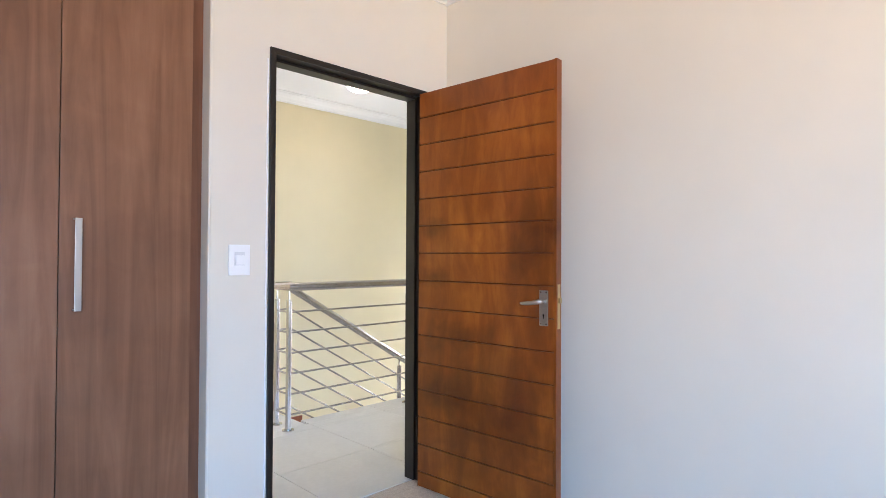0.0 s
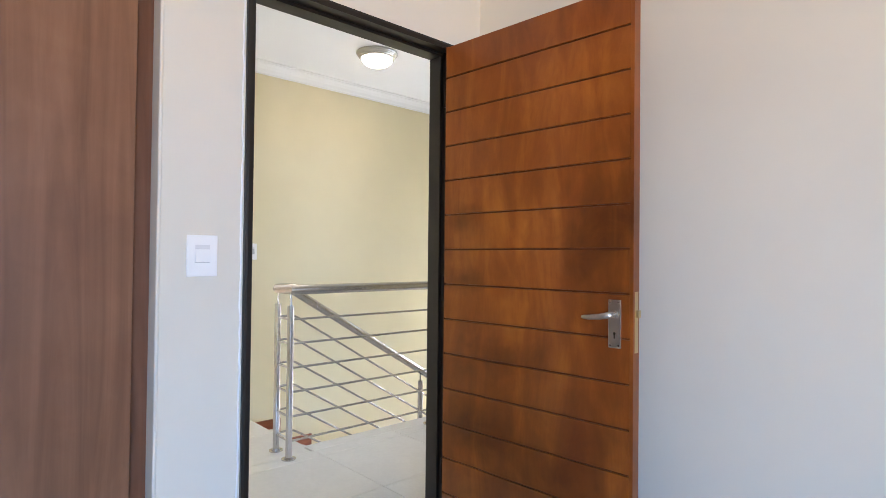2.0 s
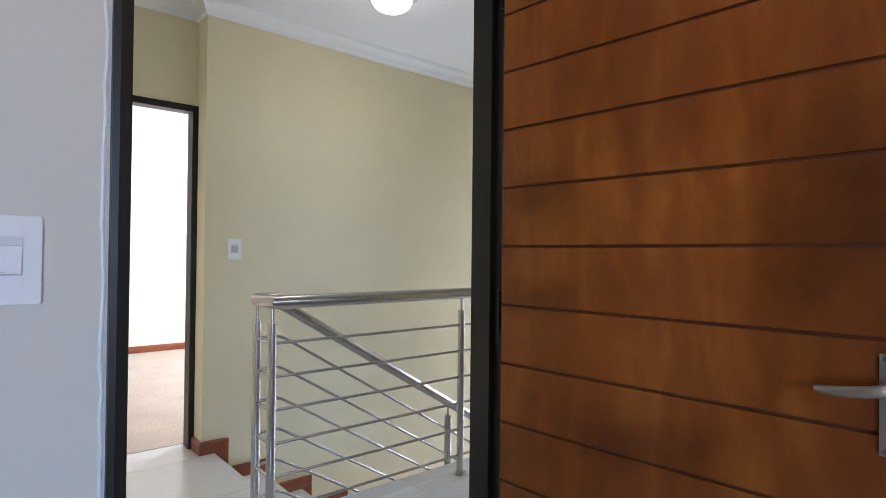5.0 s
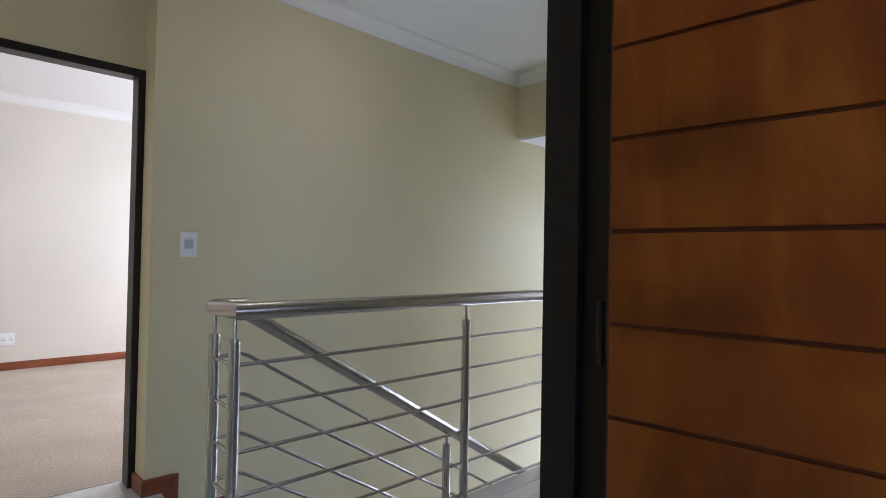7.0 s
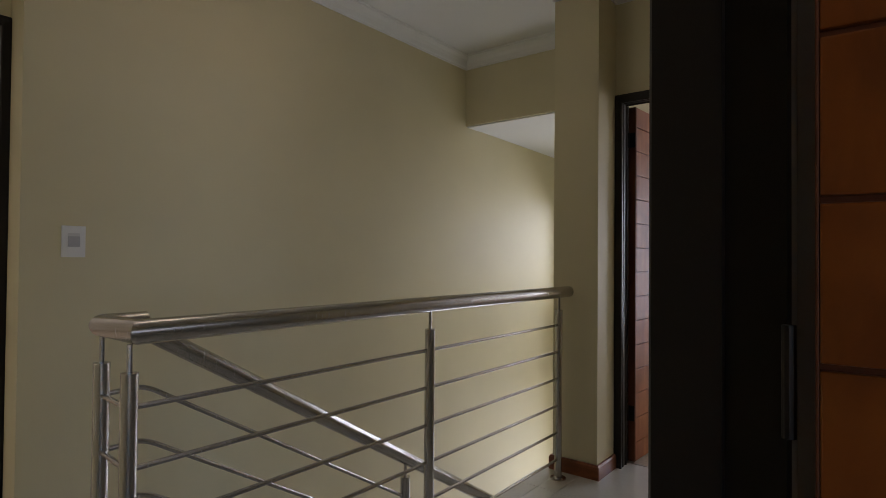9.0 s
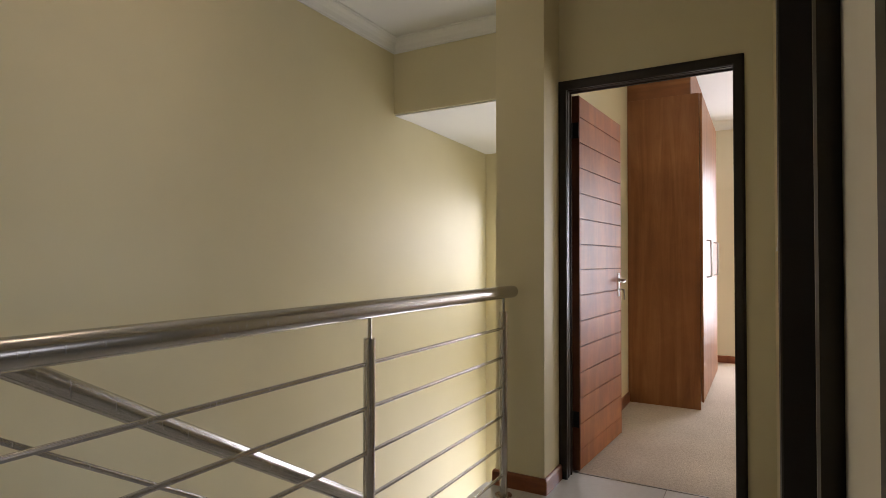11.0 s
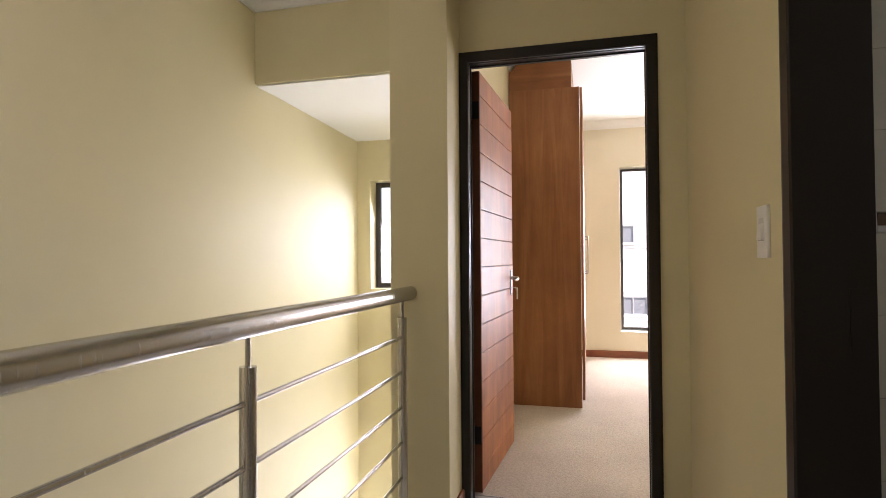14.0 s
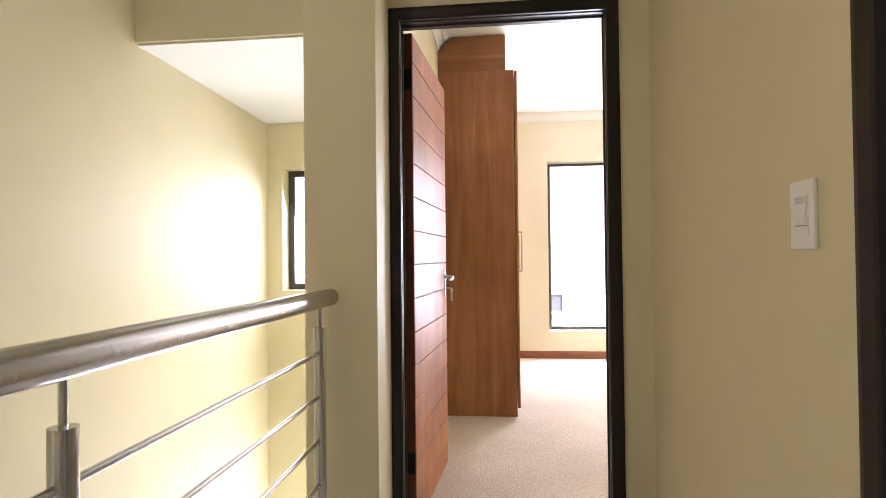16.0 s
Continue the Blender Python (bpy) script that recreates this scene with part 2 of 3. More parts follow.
def tube(bm, pts, r, seg=16, cap=True):
    """A round tube along points."""
    pts = [Vector(p) for p in pts]
    rings, ref = [], None
    for i, p in enumerate(pts):
        a = (p - pts[i - 1]).normalized() if i else None
        b = (pts[i + 1] - p).normalized() if i < len(pts) - 1 else None
        d = (a + b).normalized() if a and b else (a or b)
        stretch = 1 / max(0.3, d.dot(b)) if a and b else 1
        if ref is None:
            ref = d.orthogonal().normalized()
        n = (ref - d * ref.dot(d)).normalized()
        ref = n
        c = d.cross(n)
        ring = []
        bend = (b - a) if a and b else None
        for k in range(seg):
            w = n * math.cos(2 * math.pi * k / seg) + c * math.sin(2 * math.pi * k / seg)
            if bend and bend.length > 1e-4:
                bd = (bend - d * bend.dot(d)).normalized()
                w = w + bd * (w.dot(bd) * (stretch - 1))
            ring.append(bm.verts.new(p + w * r))
        rings.append(ring)
    for a, b in zip(rings, rings[1:]):
        for k in range(seg):
            bm.faces.new((a[k], a[(k + 1) % seg], b[(k + 1) % seg], b[k]))
    if cap:
        bm.faces.new(rings[0][::-1])
        bm.faces.new(rings[-1])


def sweep(bm, path, profile, closed=False, put=lambda x, y, h: (x, y, h)):
    """A closed profile of (inward offset, height) swept with mitres along a path; inward is to the path's left."""
    n = len(path)
    rows = []
    for i in range(n):
        p = Vector(path[i])
        d0 = (p - Vector(path[i - 1])).normalized() if (closed or i) else None
        d1 = (Vector(path[(i + 1) % n]) - p).normalized() if (closed or i < n - 1) else None
        n0 = Vector((-d0.y, d0.x)) if d0 else None
        n1 = Vector((-d1.y, d1.x)) if d1 else None
        m = (n0 + n1) / (1 + n0.dot(n1)) if n0 and n1 else (n0 or n1)
        rows.append([bm.verts.new(put(*(p + m * d), h)) for d, h in profile])
    k = len(profile)
    for i in range(n if closed else n - 1):
        a, b = rows[i], rows[(i + 1) % n]
        for j in range(k):
            bm.faces.new((a[j], a[(j + 1) % k], b[(j + 1) % k], b[j]))
    if not closed:
        bm.faces.new(rows[0])
        bm.faces.new(rows[-1][::-1])


def wall(name, axis, a0, a1, u0, u1, z0, z1, holes=(), material=CREAM, label=""):
    """A wall across axis ('x' or 'y') from a0 to a1, running from u0 to u1, with holes (u, u, z, z)."""
    us = sorted({u0, u1, *(h[0] for h in holes), *(h[1] for h in holes)})
    zs = sorted({z0, z1, *(h[2] for h in holes), *(h[3] for h in holes)})
    us, zs = [u for u in us if u0 <= u <= u1], [z for z in zs if z0 <= z <= z1]
    bm, made = bmesh.new(), {}

    def vert(a, u, z):
        if (a, u, z) not in made:
            made[a, u, z] = bm.verts.new((a, u, z) if axis == "x" else (u, a, z))
        return made[a, u, z]

    def solid(i, j):
        if not (0 <= i < len(us) - 1 and 0 <= j < len(zs) - 1):
            return False
        uc, zc = (us[i] + us[i + 1]) / 2, (zs[j] + zs[j + 1]) / 2
        return not any(h[0] < uc < h[1] and h[2] < zc < h[3] for h in holes)

    for i in range(len(us) - 1):
        for j in range(len(zs) - 1):
            if not solid(i, j):
                continue
            l, r, b, t = us[i], us[i + 1], zs[j], zs[j + 1]
            for a in (a0, a1):
                bm.faces.new([vert(a, *q) for q in ((l, b), (r, b), (r, t), (l, t))])
            for di, dj, e in ((-1, 0, ((l, b), (l, t))), (1, 0, ((r, b), (r, t))), (0, -1, ((l, b), (r, b))), (0, 1, ((l, t), (r, t)))):
                if not solid(i + di, j + dj):
                    bm.faces.new([vert(a0, *e[0]), vert(a0, *e[1]), vert(a1, *e[1]), vert(a1, *e[0])])
    return tagged(finish(name, bm, material), label, kind="structure")


def empty(name, m, label="", category="", group="", kind=""):
    ob = new(name)
    ob.matrix_world = m
    return tagged(ob, label, category, group, kind)


# ---- the house: walls, floors, ceilings ----
CEIL = 2.68
LOW = -2.9
D1, D2, D3, D4 = (1.513, 2.419), (1.56, 2.436), (2.788, 3.657), (2.697, 3.630)
TOP = 2.075


def hole(d):
    return (d[0] + 0.018, d[1] - 0.018, -0.5, TOP - 0.018)


wall("wall_bedroom_door", "y", 2.545, 2.648, 1.262, 2.715, -0.3, CEIL + 0.1, [hole(D1)], BEIGE, "plastered wall round the open bedroom door")
wall("wall_switch", "y", 2.54, 2.676, 2.7152, 4.84, -0.3, CEIL + 0.1, [hole(D4)], CREAM, "cream plastered wall round the bathroom door")
wall("wall_bedroom_side", "x", 2.577, 2.69, -2.5, 2.544, -0.3, CEIL + 0.1, (), BEIGE, "plain pale beige plastered wall behind the open door")
wall("wall_bedroom_back", "y", -2.5, -2.4, -1.7, 2.577, -0.3, CEIL + 0.1, [(-1.4, 0.3, 0.75, 2.1)], BEIGE, "plain bedroom wall with the window opening")
wall("wall_bedroom_west", "x", -1.7, -1.6, -2.4, 3.3, -0.3, CEIL + 0.1, (), BEIGE, "plain bedroom end wall")
wall("wall_wardrobe_back", "y", 3.22, 3.3, -1.6, 1.29, -0.3, CEIL + 0.1, (), BEIGE, "plain wall behind the built-in wardrobe")
wall("wall_landing_west", "x", 1.262, 1.40, 2.648, 5.135, -0.3, CEIL + 0.1, (), CREAM, "plain cream wall closing the landing")
wall("wall_stair", "y", 4.98, 5.25, 2.43, 6.97, LOW, CEIL + 0.1, (), CREAM, "tall cream plastered wall beside the stairs")
wall("wall_carpet_room", "y", 5.135, 5.225, 1.0, 2.4299, -0.3, CEIL + 0.1, [hole(D2)], CREAM, "cream wall round the doorway of the carpeted room")
wall("wall_far_door", "x", 4.84, 4.96, 0.6, 3.652, -0.3, CEIL + 0.1, [hole(D3)], CREAM, "cream wall round the doorway of the far bedroom")
wall("wall_pillar", "y", 3.652, 3.908, 4.60, 4.96, LOW, CEIL + 0.1, (), CREAM, "cream wall end like a pillar beside the railing")
wall("wall_stair_far_room", "y", 3.672, 3.8999, 4.9601, 9.2, LOW, CEIL + 0.1, (), CREAM, "cream wall between the stairwell and the far bedroom")
# second hole is an added, unseen opening for the lower fill lamp
wall("wall_stair_window", "x", 6.745, 6.97, 3.90, 4.98, LOW, CEIL + 0.1, [(3.98, 4.862, 0.876, 1.79), (3.98, 4.62, -2.2, -0.25)], CREAM, "cream end wall of the stairwell with a window")
wall("wall_far_window", "x", 8.95, 9.2, 0.5, 3.6718, -0.3, CEIL + 0.1, [(1.55, 2.735, 0.29, 2.155)], PALE, "cream bedroom wall with a tall window")
# the small bathroom opening is added, out of view
wall("wall_far_south", "y", 0.5, 0.6, 2.69, 8.95, -0.3, CEIL + 0.1, [(3.3, 3.9, 1.6, 2.2)], PALE, "plain bedroom wall")
wall("wall_carpet_room_far", "y", 8.9, 9.0, -0.7, 5.2, -0.3, CEIL + 0.1, (), BEIGE, "pale wall at the far side of the carpeted room")
wall("wall_carpet_room_east", "x", 5.1, 5.2, 5.25, 8.9, -0.3, CEIL + 0.1, [(6.2, 8.0, 0.75, 2.05)], BEIGE, "plain pale wall with an added, unseen window opening")
wall("wall_carpet_room_west", "x", -0.7, -0.6, 5.13, 8.9, -0.3, CEIL + 0.1, (), BEIGE, "plain pale wall at the end of the carpeted room")
wall("wall_carpet_room_south", "y", 5.135, 5.225, -0.6, 1.0, -0.3, CEIL + 0.1, (), BEIGE, "plain pale wall")
wall("wall_below_landing", "y", 3.80, 3.90, 1.3, 4.60, LOW, -0.25, (), CREAM, "plain wall below the landing")
wall("wall_stair_foot", "x", 2.2, 2.3, 3.90, 4.98, LOW, -0.25, (), CREAM, "plain wall below the top stair")
wall("beam", "x", 5.23, 5.41, 3.90, 4.98, 2.165, CEIL + 0.1, (), CREAM, "cream plastered beam over the stairs")
bm = bmesh.new()
box(bm, 5.41, 6.745, 3.90, 4.98, 2.157, 2.30)
for v in bm.verts:
    if v.co.x > 6 and v.co.z < 2.2:
        v.co.z = 2.130
tagged(finish("ceiling_stair", bm, WHITE), "lower white ceiling over the stairwell", kind="structure")
tagged(boxed("ceiling_stair_edge", (5.25, 5.41, 3.90, 4.98, 2.155, 2.163), WHITE), "white underside of the beam", kind="structure")
tagged(boxed("ceiling", (-1.7, 9.2, -2.5, 9.0, CEIL, CEIL + 0.12), WHITE), "smooth white ceiling", kind="structure")
tagged(boxed("roof", (-1.9, 9.4, -2.7, 9.2, CEIL + 0.13, CEIL + 0.3), ROOF), "flat roof", kind="structure")

# floors
tagged(boxed("floor_bedroom", (-1.6, 2.577, -2.4, 2.60, -0.2, -0.004), CARPET), "beige loop-pile carpet", kind="structure")
tagged(boxed("floor_far_bedroom", (4.955, 8.95, 0.6, 3.68, -0.2, -0.002), CARPET), "beige loop-pile carpet", kind="structure")
tagged(boxed("floor_carpet_room", (-0.6, 5.1, 5.262, 8.9, -0.2, -0.002), CARPET), "beige loop-pile carpet", kind="structure")
tagged(boxed("floor_bathroom", (2.69, 4.70, 0.6, 2.65, -0.2, -0.006), TILE), "pale tiled bathroom floor", kind="structure")
bm = bmesh.new()
box(bm, 1.40, 4.955, 2.60, 3.955, -0.22, -0.006)
box(bm, 1.40, 2.492, 3.955, 5.262, -0.22, -0.006)
FLOOR = tagged(finish("floor", bm, GROUT), "landing floor of pale tiles with grey joints", kind="structure")
tagged(boxed("ground_floor", (1.3, 6.745, 3.80, 4.98, LOW - 0.1, LOW), TILE), "pale floor below the stairs", kind="structure")
for nm, dims in (("threshold_strip", (1.575, 2.445, 5.258, 5.268, -0.003, 0.003)), ("threshold_strip", (4.951, 4.96, 2.80, 3.64, -0.003, 0.003))):
    tagged(boxed(nm, dims, NICKEL), "thin metal edging strip between tile and carpet", kind="structure")

bm = bmesh.new()
tube(bm, [(1.2655, 2.5475, 0.0), (1.2655, 2.5475, CEIL)], 0.006, 12)
tagged(finish("corner_trim", bm, BEIGE, None, "", True), "pale plaster corner bead at the wall end", kind="structure")
# cornices
COVE = [(0, -0.090), (0.008, -0.090), (0.010, -0.080), (0.016, -0.074), (0.024, -0.052), (0.038, -0.032), (0.056, -0.018), (0.060, -0.010), (0.070, -0.008), (0.072, 0.002), (0, 0.002)]


def cornice(pts, closed, material=WHITE):
    bm = bmesh.new()
    sweep(bm, pts, [(d, CEIL + h) for d, h in COVE], closed)
    tagged(finish("cornice", bm, material), "white moulded plaster cornice", kind="structure")


cornice([(1.40, 2.650), (2.7152, 2.650), (2.7152, 2.676), (4.84, 2.676), (4.84, 3.652), (4.60, 3.652), (4.60, 3.908), (5.23, 3.908), (5.23, 4.98), (2.43, 4.98), (2.43, 5.135), (1.40, 5.135)], True)
cornice([(2.577, -2.4), (2.577, 2.545), (1.262, 2.545)], False)
cornice([(4.96, 0.6), (8.95, 0.6), (8.95, 3.672), (4.96, 3.672)], True)
cornice([(-0.6, 5.25), (5.1, 5.25), (5.1, 8.9), (-0.6, 8.9)], True)

# skirting boards
BOARD = [(0, 0), (0.016, 0), (0.016, 0.066), (0.010, 0.076), (0, 0.076)]


def skirting(pts, closed=False):
    bm = bmesh.new()
    sweep(bm, pts, BOARD, closed)
    tagged(finish("skirting_board", bm, SKIRT), "red-brown varnished wooden skirting board", kind="structure")


skirting([(4.84, D3[1] + 0.0 - 0.001), (4.84, 3.652), (4.60, 3.652), (4.60, 3.908), (4.64, 3.908)])
skirting([(3.64, 2.676), (4.84, 2.676), (4.84, 2.786)])
skirting([(2.42, 2.648), (2.695, 2.648)])
skirting([(8.95, 0.6), (8.95, 3.672), (8.145, 3.672)])
skirting([(6.65, 3.672), (4.97, 3.672)])
skirting([(4.0, 5.25), (5.1, 5.25), (5.1, 8.9), (-0.6, 8.9), (-0.6, 5.25)])
skirting([(2.577, -2.4), (2.577, 2.545), (2.42, 2.545)])
skirting([(1.53, 2.545), (1.265, 2.545)])
skirting([(2.56, 4.98), (2.43, 4.98), (2.43, 5.12)])

# ---- stairs ----
GO, RISE, X0 = 0.277, 0.179, 2.50
bm = bmesh.new()
for n in range(1, 14):
    box(bm, X0 + GO * (n - 1) - (0.0 if n > 1 else 0.004), X0 + GO * n, 3.905, 4.98, -RISE * n - 0.25, -RISE * n - 0.012)
STAIR = tagged(finish("stairs", bm, GROUT), "tiled stairs going down beside the tall wall", "staircase", kind="structure")
for n in range(1, 14):
    part("tread", (lambda b: (box(b, X0 + GO * (n - 1) + 0.012, X0 + GO * n + 0.012, 3.97, 4.978, -RISE * n - 0.010, -RISE * n), b)[1])(bmesh.new()), TILE, STAIR)
    part("riser", (lambda b: (box(b, X0 + GO * (n - 1) - 0.002, X0 + GO * (n - 1) + 0.008, 3.97, 4.978, -RISE * n + 0.001, -RISE * (n - 1) - 0.012), b)[1])(bmesh.new()), TILE, STAIR)
# stepped skirting
for n in range(0, 12):
    xa = X0 + GO * (n - 1) + 0.083 if n else 2.56
    xb, zt = X0 + GO * n + 0.083, -RISE * n
    poly = [(xa, zt), (xb - 0.083 + 0.01, zt), (xb - 0.083 + 0.01, zt - RISE), (xb, zt - RISE), (xb, zt + 0.074), (xa, zt + 0.074)]
    bm = bmesh.new()
    f = bm.faces.new([bm.verts.new((x, 4.979, z)) for x, z in poly])
    r = bmesh.ops.extrude_face_region(bm, geom=[f])
    bmesh.ops.translate(bm, vec=(0, -0.016, 0), verts=[v for v in r["geom"] if isinstance(v, bmesh.types.BMVert)])
    part("stair_skirting", bm, SKIRT, STAIR, "red-brown stepped wooden skirting")


# ---- doors ----
def door_frame(parent, w, depth, stop=0.047, lip=0.032, ridged=False, label="dark brown enamelled steel door frame"):
    """Local: x along the opening, y into the wall from its leaf side, z up."""
    e = 0.012
    prof = [(0, -e), (0.010, -e - 0.002), (lip, -e), (lip, 0.042), (stop, 0.042), *([(stop, 0.050), (stop - 0.006, 0.053), (stop - 0.006, depth - 0.034), (stop - 0.001, depth - 0.031), (stop - 0.001, depth - 0.020), (stop - 0.006, depth - 0.017), (stop - 0.006, depth - 0.008), (stop, depth - 0.004)] if ridged else []), (stop, depth + e - 0.004), (stop - 0.005, depth + e), (0.012, depth + e + 0.002), (0, depth + e), (0, depth), (0.02, depth), (0.02, 0), (0, 0)]
    bm = bmesh.new()
    sweep(bm, [(w, 0), (w, TOP), (0, TOP), (0, 0)], prof, False, lambda x, z, h: (x, h, z))
    ob = part("door_frame", bm, DARK, parent, label)
    return ob


def door_leaf(parent, m, material, width=0.806, height=2.032, label="", both=True, gap=0.009, groove=None, first=1.916, hinge=0.0, board=0.141):
    """Local: hinge edge at x=0, thickness 0.042 along -y from the face, boards across the face."""
    bm = bmesh.new()
    box(bm, 0.0121, width - 0.0121, 0.0085, 0.0335, 0.0062, height - 0.0002)
    leaf = part("door_leaf", bm, groove, parent, label)
    leaf.matrix_basis = m
    # hinge-side stile wears the groove material: its shade is put into the colour
    for a, b_, skin in ((hinge, 0.012, groove), (width - 0.012, width, material)):
        part("stile", (lambda b: (box(b, a, b_, 0.0005, 0.0415, 0.006, height, 0.0012), b)[1])(bmesh.new()), skin, leaf, "narrow varnished edge strip, shaded dark on the hinge side")
    cuts = [0.006] + [first - board * k for k in range(13, -1, -1)] + [height]
    sizes = {}
    for za, zb in zip(cuts, cuts[1:]):
        h = round(zb - za - gap, 4)
        for side in (0, 1) if both else (0,):
            if h not in sizes:
                bm = bmesh.new()
                box(bm, 0.0122, width - 0.0122, 0.0, 0.0091, 0, h, 0.002)
                ob = part("plank", bm, material, leaf)
                sizes[h] = ob.data
            else:
                ob = new("plank", sizes[h])
                ob.parent = leaf
            ob.location = (0, 0 if side == 0 else 0.0329, za + gap / 2)
    for node in material.node_tree.nodes:
        if node.type == "TEX_COORD":
            node.object = leaf
    return leaf


# sections along a lever: reach, distance from the leaf, height, half height, half thickness
LEVER = [(-0.011, -0.034, 0.0295, 0.004, 0.004), (-0.008, -0.036, 0.0295, 0.0088, 0.007), (0.0, -0.040, 0.029, 0.0108, 0.0085), (0.012, -0.046, 0.027, 0.0100, 0.0075), (0.028, -0.049, 0.0235, 0.0092, 0.006), (0.050, -0.049, 0.0205, 0.0086, 0.005),
         (0.074, -0.047, 0.0185, 0.0072, 0.0045), (0.090, -0.043, 0.018, 0.0056, 0.004), (0.096, -0.040, 0.018, 0.0036, 0.003)]


def lever_handle(parent, m, side=1, key=False, label="satin nickel lever handle on a long plate"):
    """Local: plate in the xz plane facing -y; the lever points to -x times side."""
    h = empty("door_handle", m, label)
    h.parent = parent
    h.matrix_basis = m
    bm = bmesh.new()
    box(bm, -0.021, 0.021, -0.0045, 0.0, -0.076, 0.076, 0.0018)
    part("handle_plate", bm, NICKEL, h)
    bm = bmesh.new()
    tube(bm, [(0, -0.004, 0.03), (0, -0.012, 0.03)], 0.013, 18)
    tube(bm, [(0, -0.010, 0.03), (0, -0.034, 0.0295)], 0.0085, 16)
    rings = []
    for x, y, z, tall, thick in LEVER:
        rings.append([bm.verts.new((-x * side, y + thick * math.cos(a), z + tall * math.sin(a))) for a in [2 * math.pi * k / 16 for k in range(16)]])
    for a, b in zip(rings, rings[1:]):
        for k in range(16):
            bm.faces.new((a[k], a[(k + 1) % 16], b[(k + 1) % 16], b[k]))
    bm.faces.new(rings[0])
    bm.faces.new(rings[-1][::-1])
    part("lever", bm, NICKEL, h, "curved satin lever", True)
    bm = bmesh.new()
    tube(bm, [(0, -0.004, -0.030), (0, -0.0052, -0.030)], 0.0045, 12)
    box(bm, -0.0022, 0.0022, -0.0052, -0.004, -0.046, -0.031)
    part("keyhole", bm, BLACK, h, "dark keyhole")
    for x in (-0.014, 0.014):
        for z in (-0.068, 0.068):
            bm = bmesh.new()
            tube(bm, [(x, -0.004, z), (x, -0.006, z)], 0.0036, 10)
            part("screw", bm, STEEL, h)
    if key:
        bm = bmesh.new()
        tube(bm, [(0, -0.004, -0.03), (0, -0.032, -0.03)], 0.003, 8)
        tube(bm, [(0, -0.032, -0.03), (0.0, -0.036, -0.04), (0, -0.036, -0.052)], 0.007, 8)
        part("key", bm, NICKEL, h, "small steel key in the lock")
        bm = bmesh.new()
        tube(bm, [(0.004, -0.036, -0.05), (0.006, -0.036, -0.075), (0.002, -0.036, -0.098)], 0.005, 8)
        part("key_tag", bm, NICKEL, h, "spare key hanging on its ring")
    return h


# bedroom door, open into the bedroom
DOOR1 = empty("door_1", pose(D1[0], 2.545, 0), "open bedroom door with a dark frame and an orange-brown slatted leaf", "door", kind="structure")
door_frame(DOOR1, D1[1] - D1[0], 0.103, 0.038, 0.025)
m1 = pose(2.337 - D1[0], -0.030, 0, 0, 0, -86.6)
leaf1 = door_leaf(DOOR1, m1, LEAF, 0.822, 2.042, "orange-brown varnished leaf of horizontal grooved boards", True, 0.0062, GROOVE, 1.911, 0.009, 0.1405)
lever_handle(DOOR1, m1 @ pose(0.822 - 0.060, 0.0, 0.972), 1)
bm = bmesh.new()
box(bm, 0.822, 0.8235, 0.010, 0.032, 0.885, 1.075)
part("lock_strip", bm, BRASS, DOOR1, "brass lock forend on the leaf's edge").matrix_basis = m1
bm = bmesh.new()
box(bm, 0.823, 0.834, 0.013, 0.029, 0.995, 1.018, 0.002)
part("latch_bolt", bm, BRASS, DOOR1, "small brass latch").matrix_basis = m1
for z in (0.25, 1.0, 1.8):
    bm = bmesh.new()
    tube(bm, [(0.842, -0.018, z), (0.842, -0.018, z + 0.1)], 0.006, 10)
    part("hinge", bm, DARK, DOOR1, "small dark painted hinge")

bm = bmesh.new()
rr = random.Random(9)
tube(bm, [(-0.007 + rr.uniform(-0.0026, 0.0022), 0.0005, 0.01 + 0.042 * k) for k in range(49)], 0.0032, 8)
part("sealant_bead", bm, PLASTIC, DOOR1, "uneven white bead of filler along the frame", True)

# carpeted room's doorway
DOOR2 = empty("door_2", pose(D2[1], 5.225, 0, 0, 0, 180), "open doorway with a dark frame into the carpeted room", "door", kind="structure")
door_frame(DOOR2, D2[1] - D2[0], 0.09, 0.038)

# far bedroom's door, open into that room
DOOR3 = empty("door_3", pose(4.96, D3[0], 0, 0, 0, 90), "open far bedroom door with a dark frame and a red-brown leaf", "door", kind="structure")
door_frame(DOOR3, D3[1] - D3[0], 0.12, ridged=True)
m3 = pose(D3[1] - D3[0] - 0.034, -0.012, 0, 0, 0, -93.5)
leaf3 = door_leaf(DOOR3, m3 @ pose(0, -0.040, 0), LEAF3, 0.80, 2.032, "red-brown varnished leaf of horizontal grooved boards", True, 0.0045, GROOVE3, 1.916, 0.0, 0.1387)
lever_handle(DOOR3, m3 @ pose(0.80 - 0.06, -0.040, 0.978), 1, True)
bm = bmesh.new()
box(bm, 0.80, 0.8015, -0.032, -0.008, 0.885, 1.075)
part("lock_strip", bm, BRASS, DOOR3, "brass lock forend on the leaf's edge").matrix_basis = m3

for z in (0.235, 1.80):
    bm = bmesh.new()
    box(bm, -0.0016, -0.0002, -0.037, -0.004, z, z + 0.085)
    tube(bm, [(-0.006, 0.001, z - 0.001), (-0.006, 0.001, z + 0.086)], 0.0062, 12)
    part("hinge", bm, DARK, DOOR3, "small dark painted hinge").matrix_basis = m3

